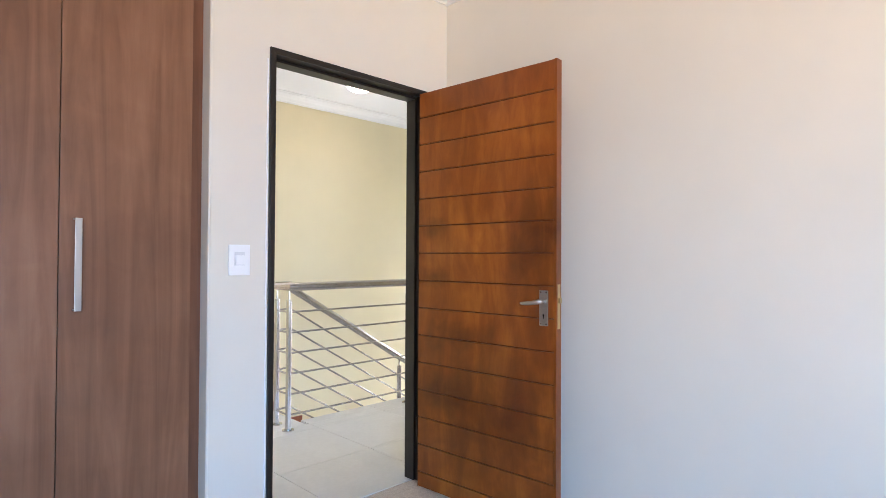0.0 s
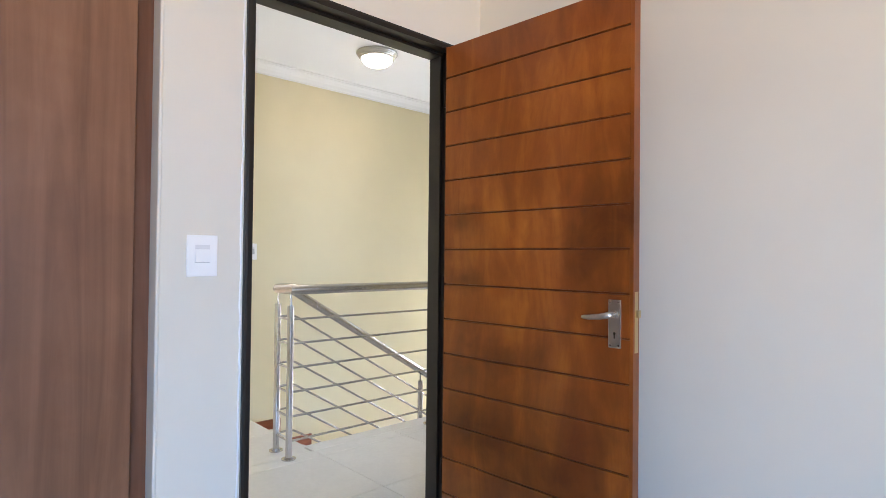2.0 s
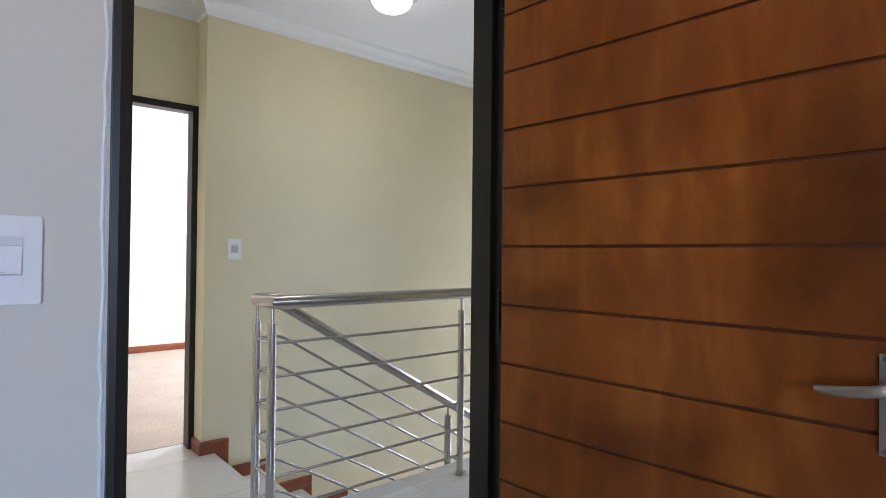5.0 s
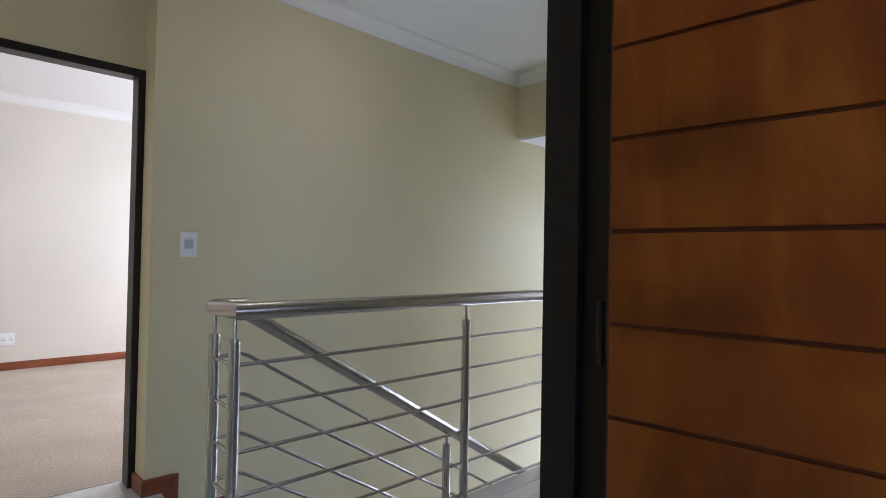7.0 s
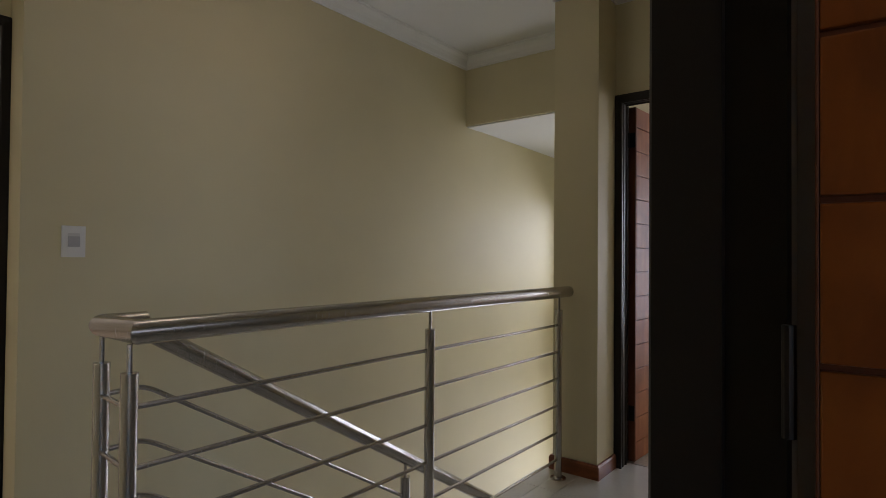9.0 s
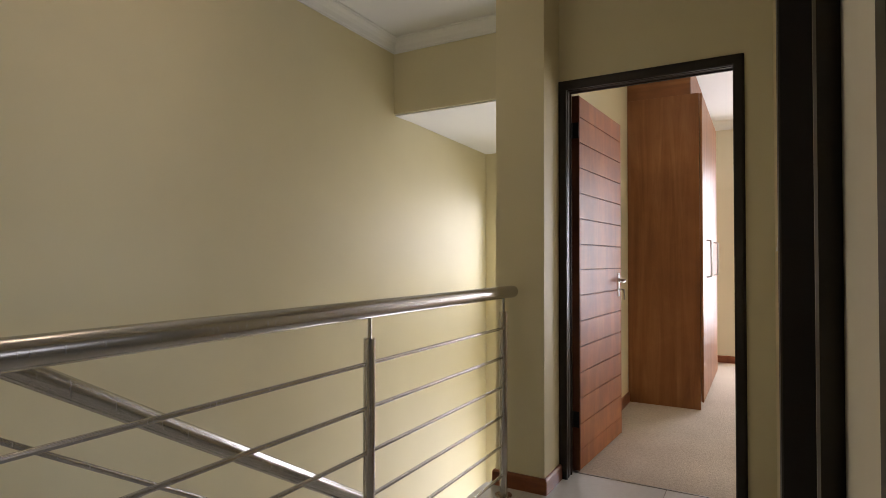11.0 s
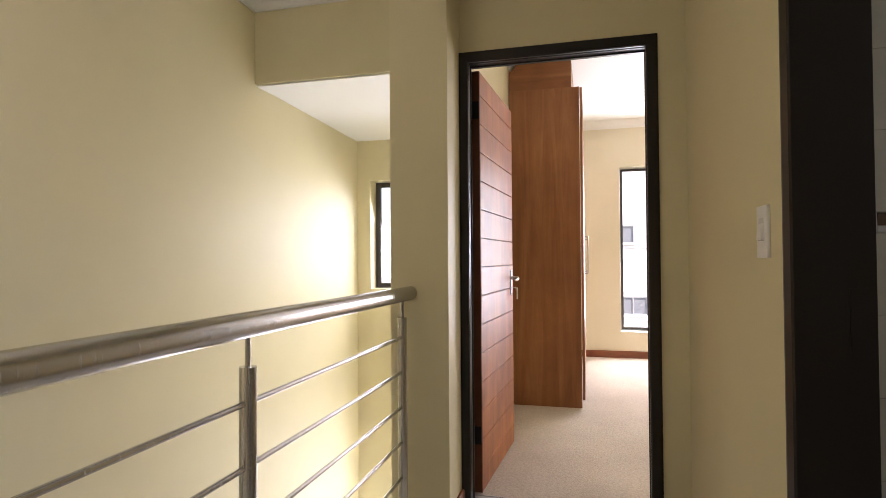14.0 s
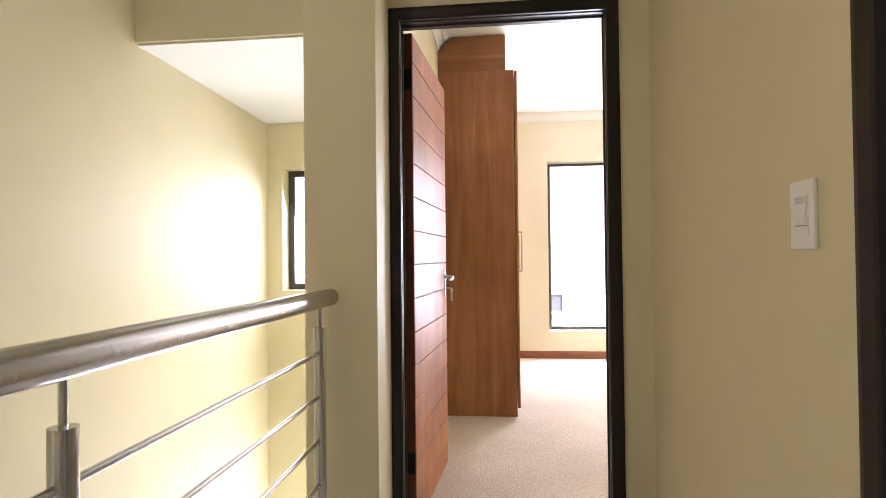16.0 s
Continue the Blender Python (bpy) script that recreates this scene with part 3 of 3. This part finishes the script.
# bathroom doorway
DOOR4 = empty("door_4", pose(D4[0], 2.528, 0, 0, 0, 1.0), "open doorway with a dark frame into the tiled bathroom", "door", kind="structure")
door_frame(DOOR4, D4[1] - D4[0], 0.132)
bm = bmesh.new()
box(bm, D4[1] - D4[0] - 0.034, D4[1] - D4[0] - 0.0315, 0.004, 0.036, 0.93, 1.06)
part("strike_plate", bm, DARK, DOOR4, "dark strike plate in the frame")


# ---- wardrobes ----
def wardrobe_door(parent, x0, x1, z0, z1, handle_x, material, bar_z=(1.0, 1.315), flat=True):
    """Local: front plane y=0 facing -y."""
    d = part("wardrobe_door", (lambda b: (box(b, x0 + 0.0015, x1 - 0.0015, 0, 0.018, z0, z1, 0.0012), b)[1])(bmesh.new()), material, parent)
    if handle_x is not None:
        bm = bmesh.new()
        if flat:
            box(bm, handle_x - 0.0105, handle_x + 0.0105, -0.030, -0.024, bar_z[0], bar_z[1], 0.0015)
            for z in (bar_z[0], bar_z[1] - 0.006):
                box(bm, handle_x - 0.0105, handle_x + 0.0105, -0.0295, 0.0, z, z + 0.006, 0.001)
        else:
            tube(bm, [(handle_x, 0, bar_z[0]), (handle_x, -0.03, bar_z[0] + 0.004), (handle_x, -0.032, bar_z[0] + 0.02), (handle_x, -0.032, bar_z[1] - 0.02), (handle_x, -0.03, bar_z[1] - 0.004), (handle_x, 0, bar_z[1])], 0.005, 10)
        part("door_pull", bm, PULL, d, "flat satin metal bar handle", False)
    return d


W1 = empty("wardrobe", pose(0, 2.585, 0), "built-in wardrobe of tall walnut-look doors set in the wall", "wardrobe")
edges = [-1.59, -1.12, -0.645, -0.17, 0.305, 0.78, 1.213]
bm = bmesh.new()
box(bm, -1.59, 1.214, 0.0205, 0.60, 0.0, CEIL - 0.01)
part("carcass", bm, CABINET, W1)
part("filler_strip", (lambda b: (box(b, 1.215, 1.2615, 0.030, 0.06, 0, CEIL - 0.01), b)[1])(bmesh.new()), FILLER, W1, "narrow recessed filler beside the doors, darkened for shade")
part("plinth", (lambda b: (box(b, -1.59, 1.214, 0.010, 0.0200, 0, 0.058), b)[1])(bmesh.new()), CABINET, W1)
for i, (a, b_) in enumerate(zip(edges, edges[1:])):
    left = i % 2 == 0
    wardrobe_door(W1, a, b_, 0.06, 2.45, b_ - 0.05 if left and i < 4 else a + 0.052, CABINET)
    part("top_door", (lambda b: (box(b, a + 0.0015, b_ - 0.0015, 0, 0.018, 2.453, CEIL - 0.02), b)[1])(bmesh.new()), CABINET, W1)

W3 = empty("wardrobe", pose(0, 3.116, 0), "red-brown wardrobe standing behind the open far door", "wardrobe")
bm = bmesh.new()
box(bm, 6.672, 8.14, 0.044, 0.552, 0.0, 2.415)
part("carcass", bm, CABINET3, W3)
bm = bmesh.new()
box(bm, 6.652, 6.6715, 0.022, 0.553, 0.0, 2.42, 0.001)
part("side_panel", bm, CABINET3, W3, "tall side panel with a vertical grain")
bm = bmesh.new()
f = bm.faces.new([bm.verts.new((6.655, y, z)) for y, z in ((0.079, 2.421), (0.552, 2.421), (0.552, 2.575), (0.534, 2.58), (0.504, 2.62), (0.474, 2.65), (0.454, 2.672), (0.079, 2.672))])
r = bmesh.ops.extrude_face_region(bm, geom=[f])
bmesh.ops.translate(bm, vec=(1.48, 0, 0), verts=[v for v in r["geom"] if isinstance(v, bmesh.types.BMVert)])
part("top_box", bm, CABINET3_ACROSS, W3, "set-back closing box up to the ceiling")
for i in range(4):
    a = 6.653 + 0.3715 * i
    wardrobe_door(W3, a, a + 0.3715, 0.06, 2.415, a + (0.33 if i % 2 == 0 else 0.037), CABINET3, (1.0, 1.30), False)


# ---- switches and sockets ----
def light_switch(m, label, wide=0.078, face=None):
    s = empty("light_switch", m, label, "light switch", "wall switches")
    bm = bmesh.new()
    box(bm, -wide / 2, wide / 2, -0.008, 0.0, -0.062, 0.062, 0.0025)
    part("cover_plate", bm, PLASTIC, s)
    bm = bmesh.new()
    for d in ((-0.0235, -0.0215), (0.0215, 0.0235)):
        box(bm, *d, -0.0092, -0.0078, -0.036, 0.036)
    box(bm, -0.0215, 0.0215, -0.0092, -0.0078, -0.036, -0.021)
    box(bm, -0.0215, 0.0215, -0.0092, -0.0078, 0.033, 0.036)
    part("insert", bm, PLASTIC, s)
    bm = bmesh.new()
    q = [(x, y, z) for y in (-0.0082, -0.0105) for x, z in ((-0.0205, 0.020), (0.0205, 0.020), (0.0205, -0.019), (-0.0205, -0.019))]
    q[6], q[7] = (0.0205, -0.0148, -0.019), (-0.0205, -0.0148, -0.019)
    v = [bm.verts.new(p) for p in q]
    for f in ((0, 1, 2, 3), (4, 7, 6, 5), (0, 4, 5, 1), (1, 5, 6, 2), (2, 6, 7, 3), (3, 7, 4, 0)):
        bm.faces.new([v[i] for i in f])
    part("rocker", bm, face or PLASTIC, s)
    bm = bmesh.new()
    box(bm, -0.0213, 0.0213, -0.0083, -0.0078, 0.0202, 0.0328)
    part("recess", bm, RECESS, s)
    bm = bmesh.new()
    box(bm, -0.0213, 0.0213, -0.0088, -0.0078, 0.0195, 0.0206)
    box(bm, -0.0213, 0.0213, -0.0098, -0.0078, -0.0209, -0.0192)
    box(bm, -0.0025, 0.0025, -0.0149, -0.0144, -0.0165, -0.0155)
    tagged(part("switch_gap", bm, GAPGREY, s), kind="stuff")
    return s


light_switch(pose(1.386, 2.5448, 1.173), "white rocker switch on the wall beside the bedroom door", 0.089)
light_switch(pose(2.605, 4.9798, 1.208), "white rocker switch on the tall stair wall, grey reflection painted on its rocker", 0.084, REFLECTGREY)
light_switch(pose(3.788, 2.6762, 1.182, 0, 0, 180), "white rocker switch on the wall beside the bathroom door", 0.08)

SOCK = empty("wall_socket", pose(2.338, 8.8995, 0.30), "white square double plug socket above the skirting", "wall socket")
bm = bmesh.new()
box(bm, -0.062, 0.062, -0.009, 0.0, -0.058, 0.058, 0.003)
part("cover_plate", bm, PLASTIC, SOCK)
for cx in (-0.028, 0.028):
    for dx, dz in ((0, 0.012), (-0.01, -0.008), (0.01, -0.008)):
        bm = bmesh.new()
        tube(bm, [(cx + dx, -0.0085, dz), (cx + dx, -0.0096, dz)], 0.0045, 10)
        part("socket_hole", bm, BLACK, SOCK)

# ---- ceiling light and hatch on the landing ----
LAMP = empty("ceiling_light", pose(3.195, 4.19, CEIL), "lit round ceiling light with satin ring and opal glass dome", "ceiling light")


def lathe(bm, prof, seg=40):
    rings = [[bm.verts.new((r * math.cos(2 * math.pi * k / seg), r * math.sin(2 * math.pi * k / seg), z)) for k in range(seg)] for r, z in prof]
    for a, b in zip(rings, rings[1:]):
        for k in range(seg):
            bm.faces.new((a[k], a[(k + 1) % seg], b[(k + 1) % seg], b[k]))
    return rings


bm = bmesh.new()
rg = lathe(bm, [(0.152, -0.0005), (0.152, -0.012), (0.146, -0.016), (0.144, -0.022), (0.138, -0.026), (0.136, -0.032), (0.129, -0.036), (0.127, -0.042), (0.118, -0.046), (0.114, -0.040), (0.114, -0.004)])
part("base_ring", bm, NICKEL, LAMP, "stepped satin metal ring", True)
bm = bmesh.new()
rg = lathe(bm, [(0.113 * math.cos(a), -0.042 - 0.062 * math.sin(a)) for a in [radians(d) for d in (0, 12, 24, 36, 48, 60, 70, 80, 87)]])
bm.faces.new(rg[-1])
bm.faces.new(rg[0])
part("glass_dome", bm, LAMPGLOW, LAMP, "glowing opal glass dome", True)

HATCH = tagged(boxed("ceiling_hatch", (2.862, 3.458, 3.372, 3.968, CEIL - 0.004, CEIL + 0.004), WHITE, None, "", 0.001), "white square ceiling access hatch", "hatch", kind="structure")
bm = bmesh.new()
for d in ((2.856, 3.464, 3.366, 3.370), (2.856, 3.464, 3.970, 3.974), (2.856, 2.860, 3.370, 3.970), (3.460, 3.464, 3.370, 3.970)):
    box(bm, *d, CEIL - 0.0012, CEIL + 0.004)
part("hatch_gap", bm, BLACK, HATCH, "thin dark gap round the hatch")

# ---- railing ----
RAIL = empty("stair_railing", pose(0, 0, 0), "brushed stainless steel railing with round handrail and six bars", "railing")
RZ = [0.103 + 0.1408 * k for k in range(6)]
Y1, Y2, XP = 3.818, 4.000, 2.340


def post(x, y, z0, top, flange=True, pin=0.065):
    bm = bmesh.new()
    tube(bm, [(x, y, z0), (x, y, top - 0.002), (x, y, top)], 0.0192, 24)
    p = part("post", bm, STEEL, RAIL, "round steel post", True)
    bm = bmesh.new()
    tube(bm, [(x, y, top - 0.01), (x, y, top + pin)], 0.0065, 10)
    part("pin", bm, STEEL, p, "thin pin under the handrail", True)
    if flange:
        bm = bmesh.new()
        tube(bm, [(x, y, z0 + 0.0005), (x, y, z0 + 0.006), (x, y, z0 + 0.0065)], 0.041, 24)
        tube(bm, [(x, y, z0 + 0.006), (x, y, z0 + 0.012)], 0.026, 20)
        part("base_flange", bm, STEEL, p, "round foot plate", True)
    return p


for x in (XP, 3.418, 4.486):
    post(x, Y1, 0.0, 0.887)
post(XP + 0.010, Y2, 0.0, 0.887)


def slope(x):
    return 0.535 - 0.60 * (x - 3.161)


for x in (3.487, 4.60, 5.60):
    n = int((x - X0) / GO) + 1
    post(x, Y2, -RISE * n, slope(x) - 0.075, True)

bm = bmesh.new()
R = 0.0295
tube(bm, [(4.66, Y1, 0.979), (4.655, Y1, 0.979), (XP + 0.018, Y1, 0.979), (XP + 0.018, Y2, 0.979), (XP + 0.115, Y2, 0.979)], R, 28)
tube(bm, [(XP + 0.10, Y2, slope(XP + 0.10)), (3.4, Y2, slope(3.4)), (5.9, Y2, slope(5.9))], 0.0255, 28)
part("handrail", bm, STEEL, RAIL, "thick round brushed steel handrail", True)
for k, z in enumerate(RZ):
    for a, b_ in ((XP, 3.418), (3.418, 4.486)):
        bm = bmesh.new()
        tube(bm, [(a + 0.012, Y1, z), (b_ - 0.012, Y1, z)], 0.0068, 12)
        part("bar", bm, STEEL, RAIL, "thin round steel bar", True)
    bm = bmesh.new()
    tube(bm, [(XP, Y1 + 0.012, z), (XP + 0.008, Y2 - 0.012, z)], 0.0068, 12)
    part("bar", bm, STEEL, RAIL, "thin round steel bar", True)
    bm = bmesh.new()
    pts = [(XP + 0.02, Y2, z)]
    for j in range(7):
        u = j / 6
        pts.append((2.425 + 0.06 * u, Y2, z + 0.004 - 0.61 * 0.06 * 0.5 * u * u))
    zend = pts[-1][2]
    pts += [(x, Y2, zend - 0.61 * (x - 2.485)) for x in (3.0, 4.2, 5.6)]
    tube(bm, pts, 0.0068, 12)
    part("bar", bm, STEEL, RAIL, "thin round steel bar sloping down with the stairs", True)


# ---- windows ----
def window(name, x, y0, y1, z0, z1, splits=(), label="", f=0.042):
    w = empty(name, pose(x, y0, z0), label, "window", kind="structure")
    W, H = y1 - y0, z1 - z0
    bm = bmesh.new()
    sweep(bm, [(0, 0), (W, 0), (W, H), (0, H)], [(0, 0), (f, 0), (f, 0.02), (f - 0.012, 0.02), (f - 0.012, 0.06), (0, 0.06)], True, lambda a, b, h: (h, a, b))
    part("window_frame", bm, ALU, w, "dark bronze metal window frame")
    xs = [0, *splits, W]
    for s in splits:
        part("mullion", (lambda b: (box(b, 0.004, 0.052, s - 0.02, s + 0.02, f, H - f), b)[1])(bmesh.new()), ALU, w)
    for a, b_ in zip(xs, xs[1:]):
        a2, b2 = a + (f if a == 0 else 0.02), b_ - (f if b_ == W else 0.02)
        bm = bmesh.new()
        box(bm, 0.028, 0.032, a2 - 0.004, b2 + 0.004, f - 0.004, H - f + 0.004)
        g = part("pane", bm, GLASS, w, "clear window pane")
        g.visible_shadow = False
    return w


window("window_1", 9.10, 1.56, 2.722, 0.30, 2.145, (0.40,), "tall bright window with a dark bronze frame", 0.026)
window("window_2", 6.865, 3.985, 4.858, 0.88, 1.785, (0.5,), "small bright window with a dark bronze frame over the stairs")


# ---- outside ----
bm = bmesh.new()
bmesh.ops.create_circle(bm, cap_ends=True, segments=64, radius=3000)
bmesh.ops.translate(bm, verts=bm.verts, vec=(0, 0, -3.05))
tagged(finish("ground", bm, GROUND), "dry pale open ground", kind="structure")


def pane_window(parent, y0, y1, z0, z1, bars):
    """Local: on the house's front plane x=0, facing -x."""
    w = part("window", (lambda b: (sweep(b, [(y0, z0), (y1, z0), (y1, z1), (y0, z1)], [(0, -0.03), (0.06, -0.03), (0.06, 0.05), (0, 0.05)], True, lambda a, c, k: (k, a, c)), b)[1])(bmesh.new()), ROOF, parent, "grey framed window")
    part("pane", (lambda b: (box(b, 0.02, 0.03, y0 + 0.05, y1 - 0.05, z0 + 0.05, z1 - 0.05), b)[1])(bmesh.new()), FARGLASS, w)
    for y in bars:
        part("glazing_bar", (lambda b: (box(b, -0.02, 0.02, y - 0.025, y + 0.025, z0 + 0.06, z1 - 0.06), b)[1])(bmesh.new()), ROOF, w)
    part("window_sill", (lambda b: (box(b, -0.14, 0.0, y0 - 0.08, y1 + 0.08, z0 - 0.07, z0 - 0.001, 0.01), b)[1])(bmesh.new()), FACADE, w)
    return w


HOUSE = empty("house", pose(30, 0, -3.05), "pale plastered house of several storeys across the open ground", "house")
GAPS = ((0.43, 2.05, 1.50, 2.37), (1.0, 2.6, 4.85, 5.71))
front = wall("wall", "x", 0.0, 0.25, -4.5, 9.5, 0.0, 9.6, GAPS, FACADE)
front.parent = HOUSE
del front["kind"]
part("side_wall", (lambda b: (box(b, 0.25, 8.0, -4.5, 9.5, 0.0, 9.6), b)[1])(bmesh.new()), FACADE, HOUSE)
part("string_course", (lambda b: (box(b, -0.05, -0.001, -4.5, 9.5, 4.62, 4.74, 0.01), b)[1])(bmesh.new()), FACADE, HOUSE)
bm = bmesh.new()
sweep(bm, [(-0.4, -4.9), (8.4, -4.9)], [(0, 9.6), (14.8, 9.6), (7.4, 11.6)], False)
part("roof", bm, ROOF, HOUSE, "pale pitched roof")
for a, b_, c, d in GAPS:
    pane_window(HOUSE, a, b_, c, d, ((a + b_) / 2 - 0.15,))

# ---- bathroom tiling ----
tagged(boxed("wall_bathroom", (4.712, 4.838, 0.6, 2.539, -0.2, CEIL), BATHGROUT), "grey tiled bathroom wall with a mosaic strip", kind="structure")
BW = bpy.data.objects["wall_bathroom"]
for zz0, zz1 in ((0.0, 0.303), (0.305, 0.603), (0.605, 0.905), (0.907, 1.208), (1.285, 1.585), (1.587, 1.887), (1.889, 2.2), (2.202, 2.5)):
    for yy0, yy1 in ((2.138, 2.535), (1.738, 2.136)):
        part("wall_tile", (lambda b: (box(b, 4.702, 4.713, yy0, yy1, zz0, zz1), b)[1])(bmesh.new()), BATHTILE, BW)
MOS = [paint("dark brown mosaic", (0.10, 0.06, 0.035), 0.15), paint("grey mosaic", (0.24, 0.21, 0.17), 0.15), paint("pale mosaic", (0.5, 0.48, 0.45), 0.15)]
yy = 2.56
rng = random.Random(4)
while yy > 1.85:
    w = rng.choice((0.024, 0.05, 0.05))
    if rng.random() < 0.5:
        cells = [(yy - w, yy, 1.2115, 1.2465 if w > 0.03 else 1.2815)]
        if w > 0.03:
            cells.append((yy - w, yy, 1.2495, 1.2815))
    else:
        cells = [(yy - w, yy, 1.2115, 1.232), (yy - w, yy, 1.235, 1.2815)]
    for a, b_, c, d in cells:
        part("mosaic_tile", (lambda b: (box(b, 4.699, 4.713, a, b_, c, d), b)[1])(bmesh.new()), rng.choice(MOS), BW)
    yy -= w + 0.003

# ---- landing floor tiles ----
TX = [1.40, 1.905, 2.525, 3.125, 3.725, 4.325, 4.95]
TY = [2.605, 3.145, 3.745, 3.852]
meshes = {}


def floor_tile(x0, x1, y0, y1):
    key = (round(x1 - x0, 4), round(y1 - y0, 4))
    if key not in meshes:
        bm = bmesh.new()
        box(bm, -key[0] / 2 + 0.0018, key[0] / 2 - 0.0018, -key[1] / 2 + 0.0018, key[1] / 2 - 0.0018, -0.008, 0.0)
        ob = finish("floor_tile", bm, TILE, FLOOR)
        meshes[key] = ob.data
    else:
        ob = new("floor_tile", meshes[key])
        ob.parent = FLOOR
    ob.location = ((x0 + x1) / 2, (y0 + y1) / 2, 0)


for x0, x1 in zip(TX, TX[1:]):
    for y0, y1 in zip(TY, TY[1:]):
        if not (x0 > 4.3 and y0 > 3.6):
            floor_tile(x0, x1, y0, y1)
for x0, x1 in ((1.905, 2.525), (2.525, 3.125), (3.125, 3.725), (3.725, 4.325), (4.325, 4.60)):
    if x0 > 2:
        floor_tile(max(x0, 2.50), x1, 3.852, 3.967)
floor_tile(4.325, 4.60, 3.745, 3.852)
for x0, x1 in ((1.40, 1.905), (1.905, 2.502)):
    for y0, y1 in ((3.852, 4.345), (4.345, 4.945), (4.945, 5.26)):
        floor_tile(x0, x1, y0, y1)
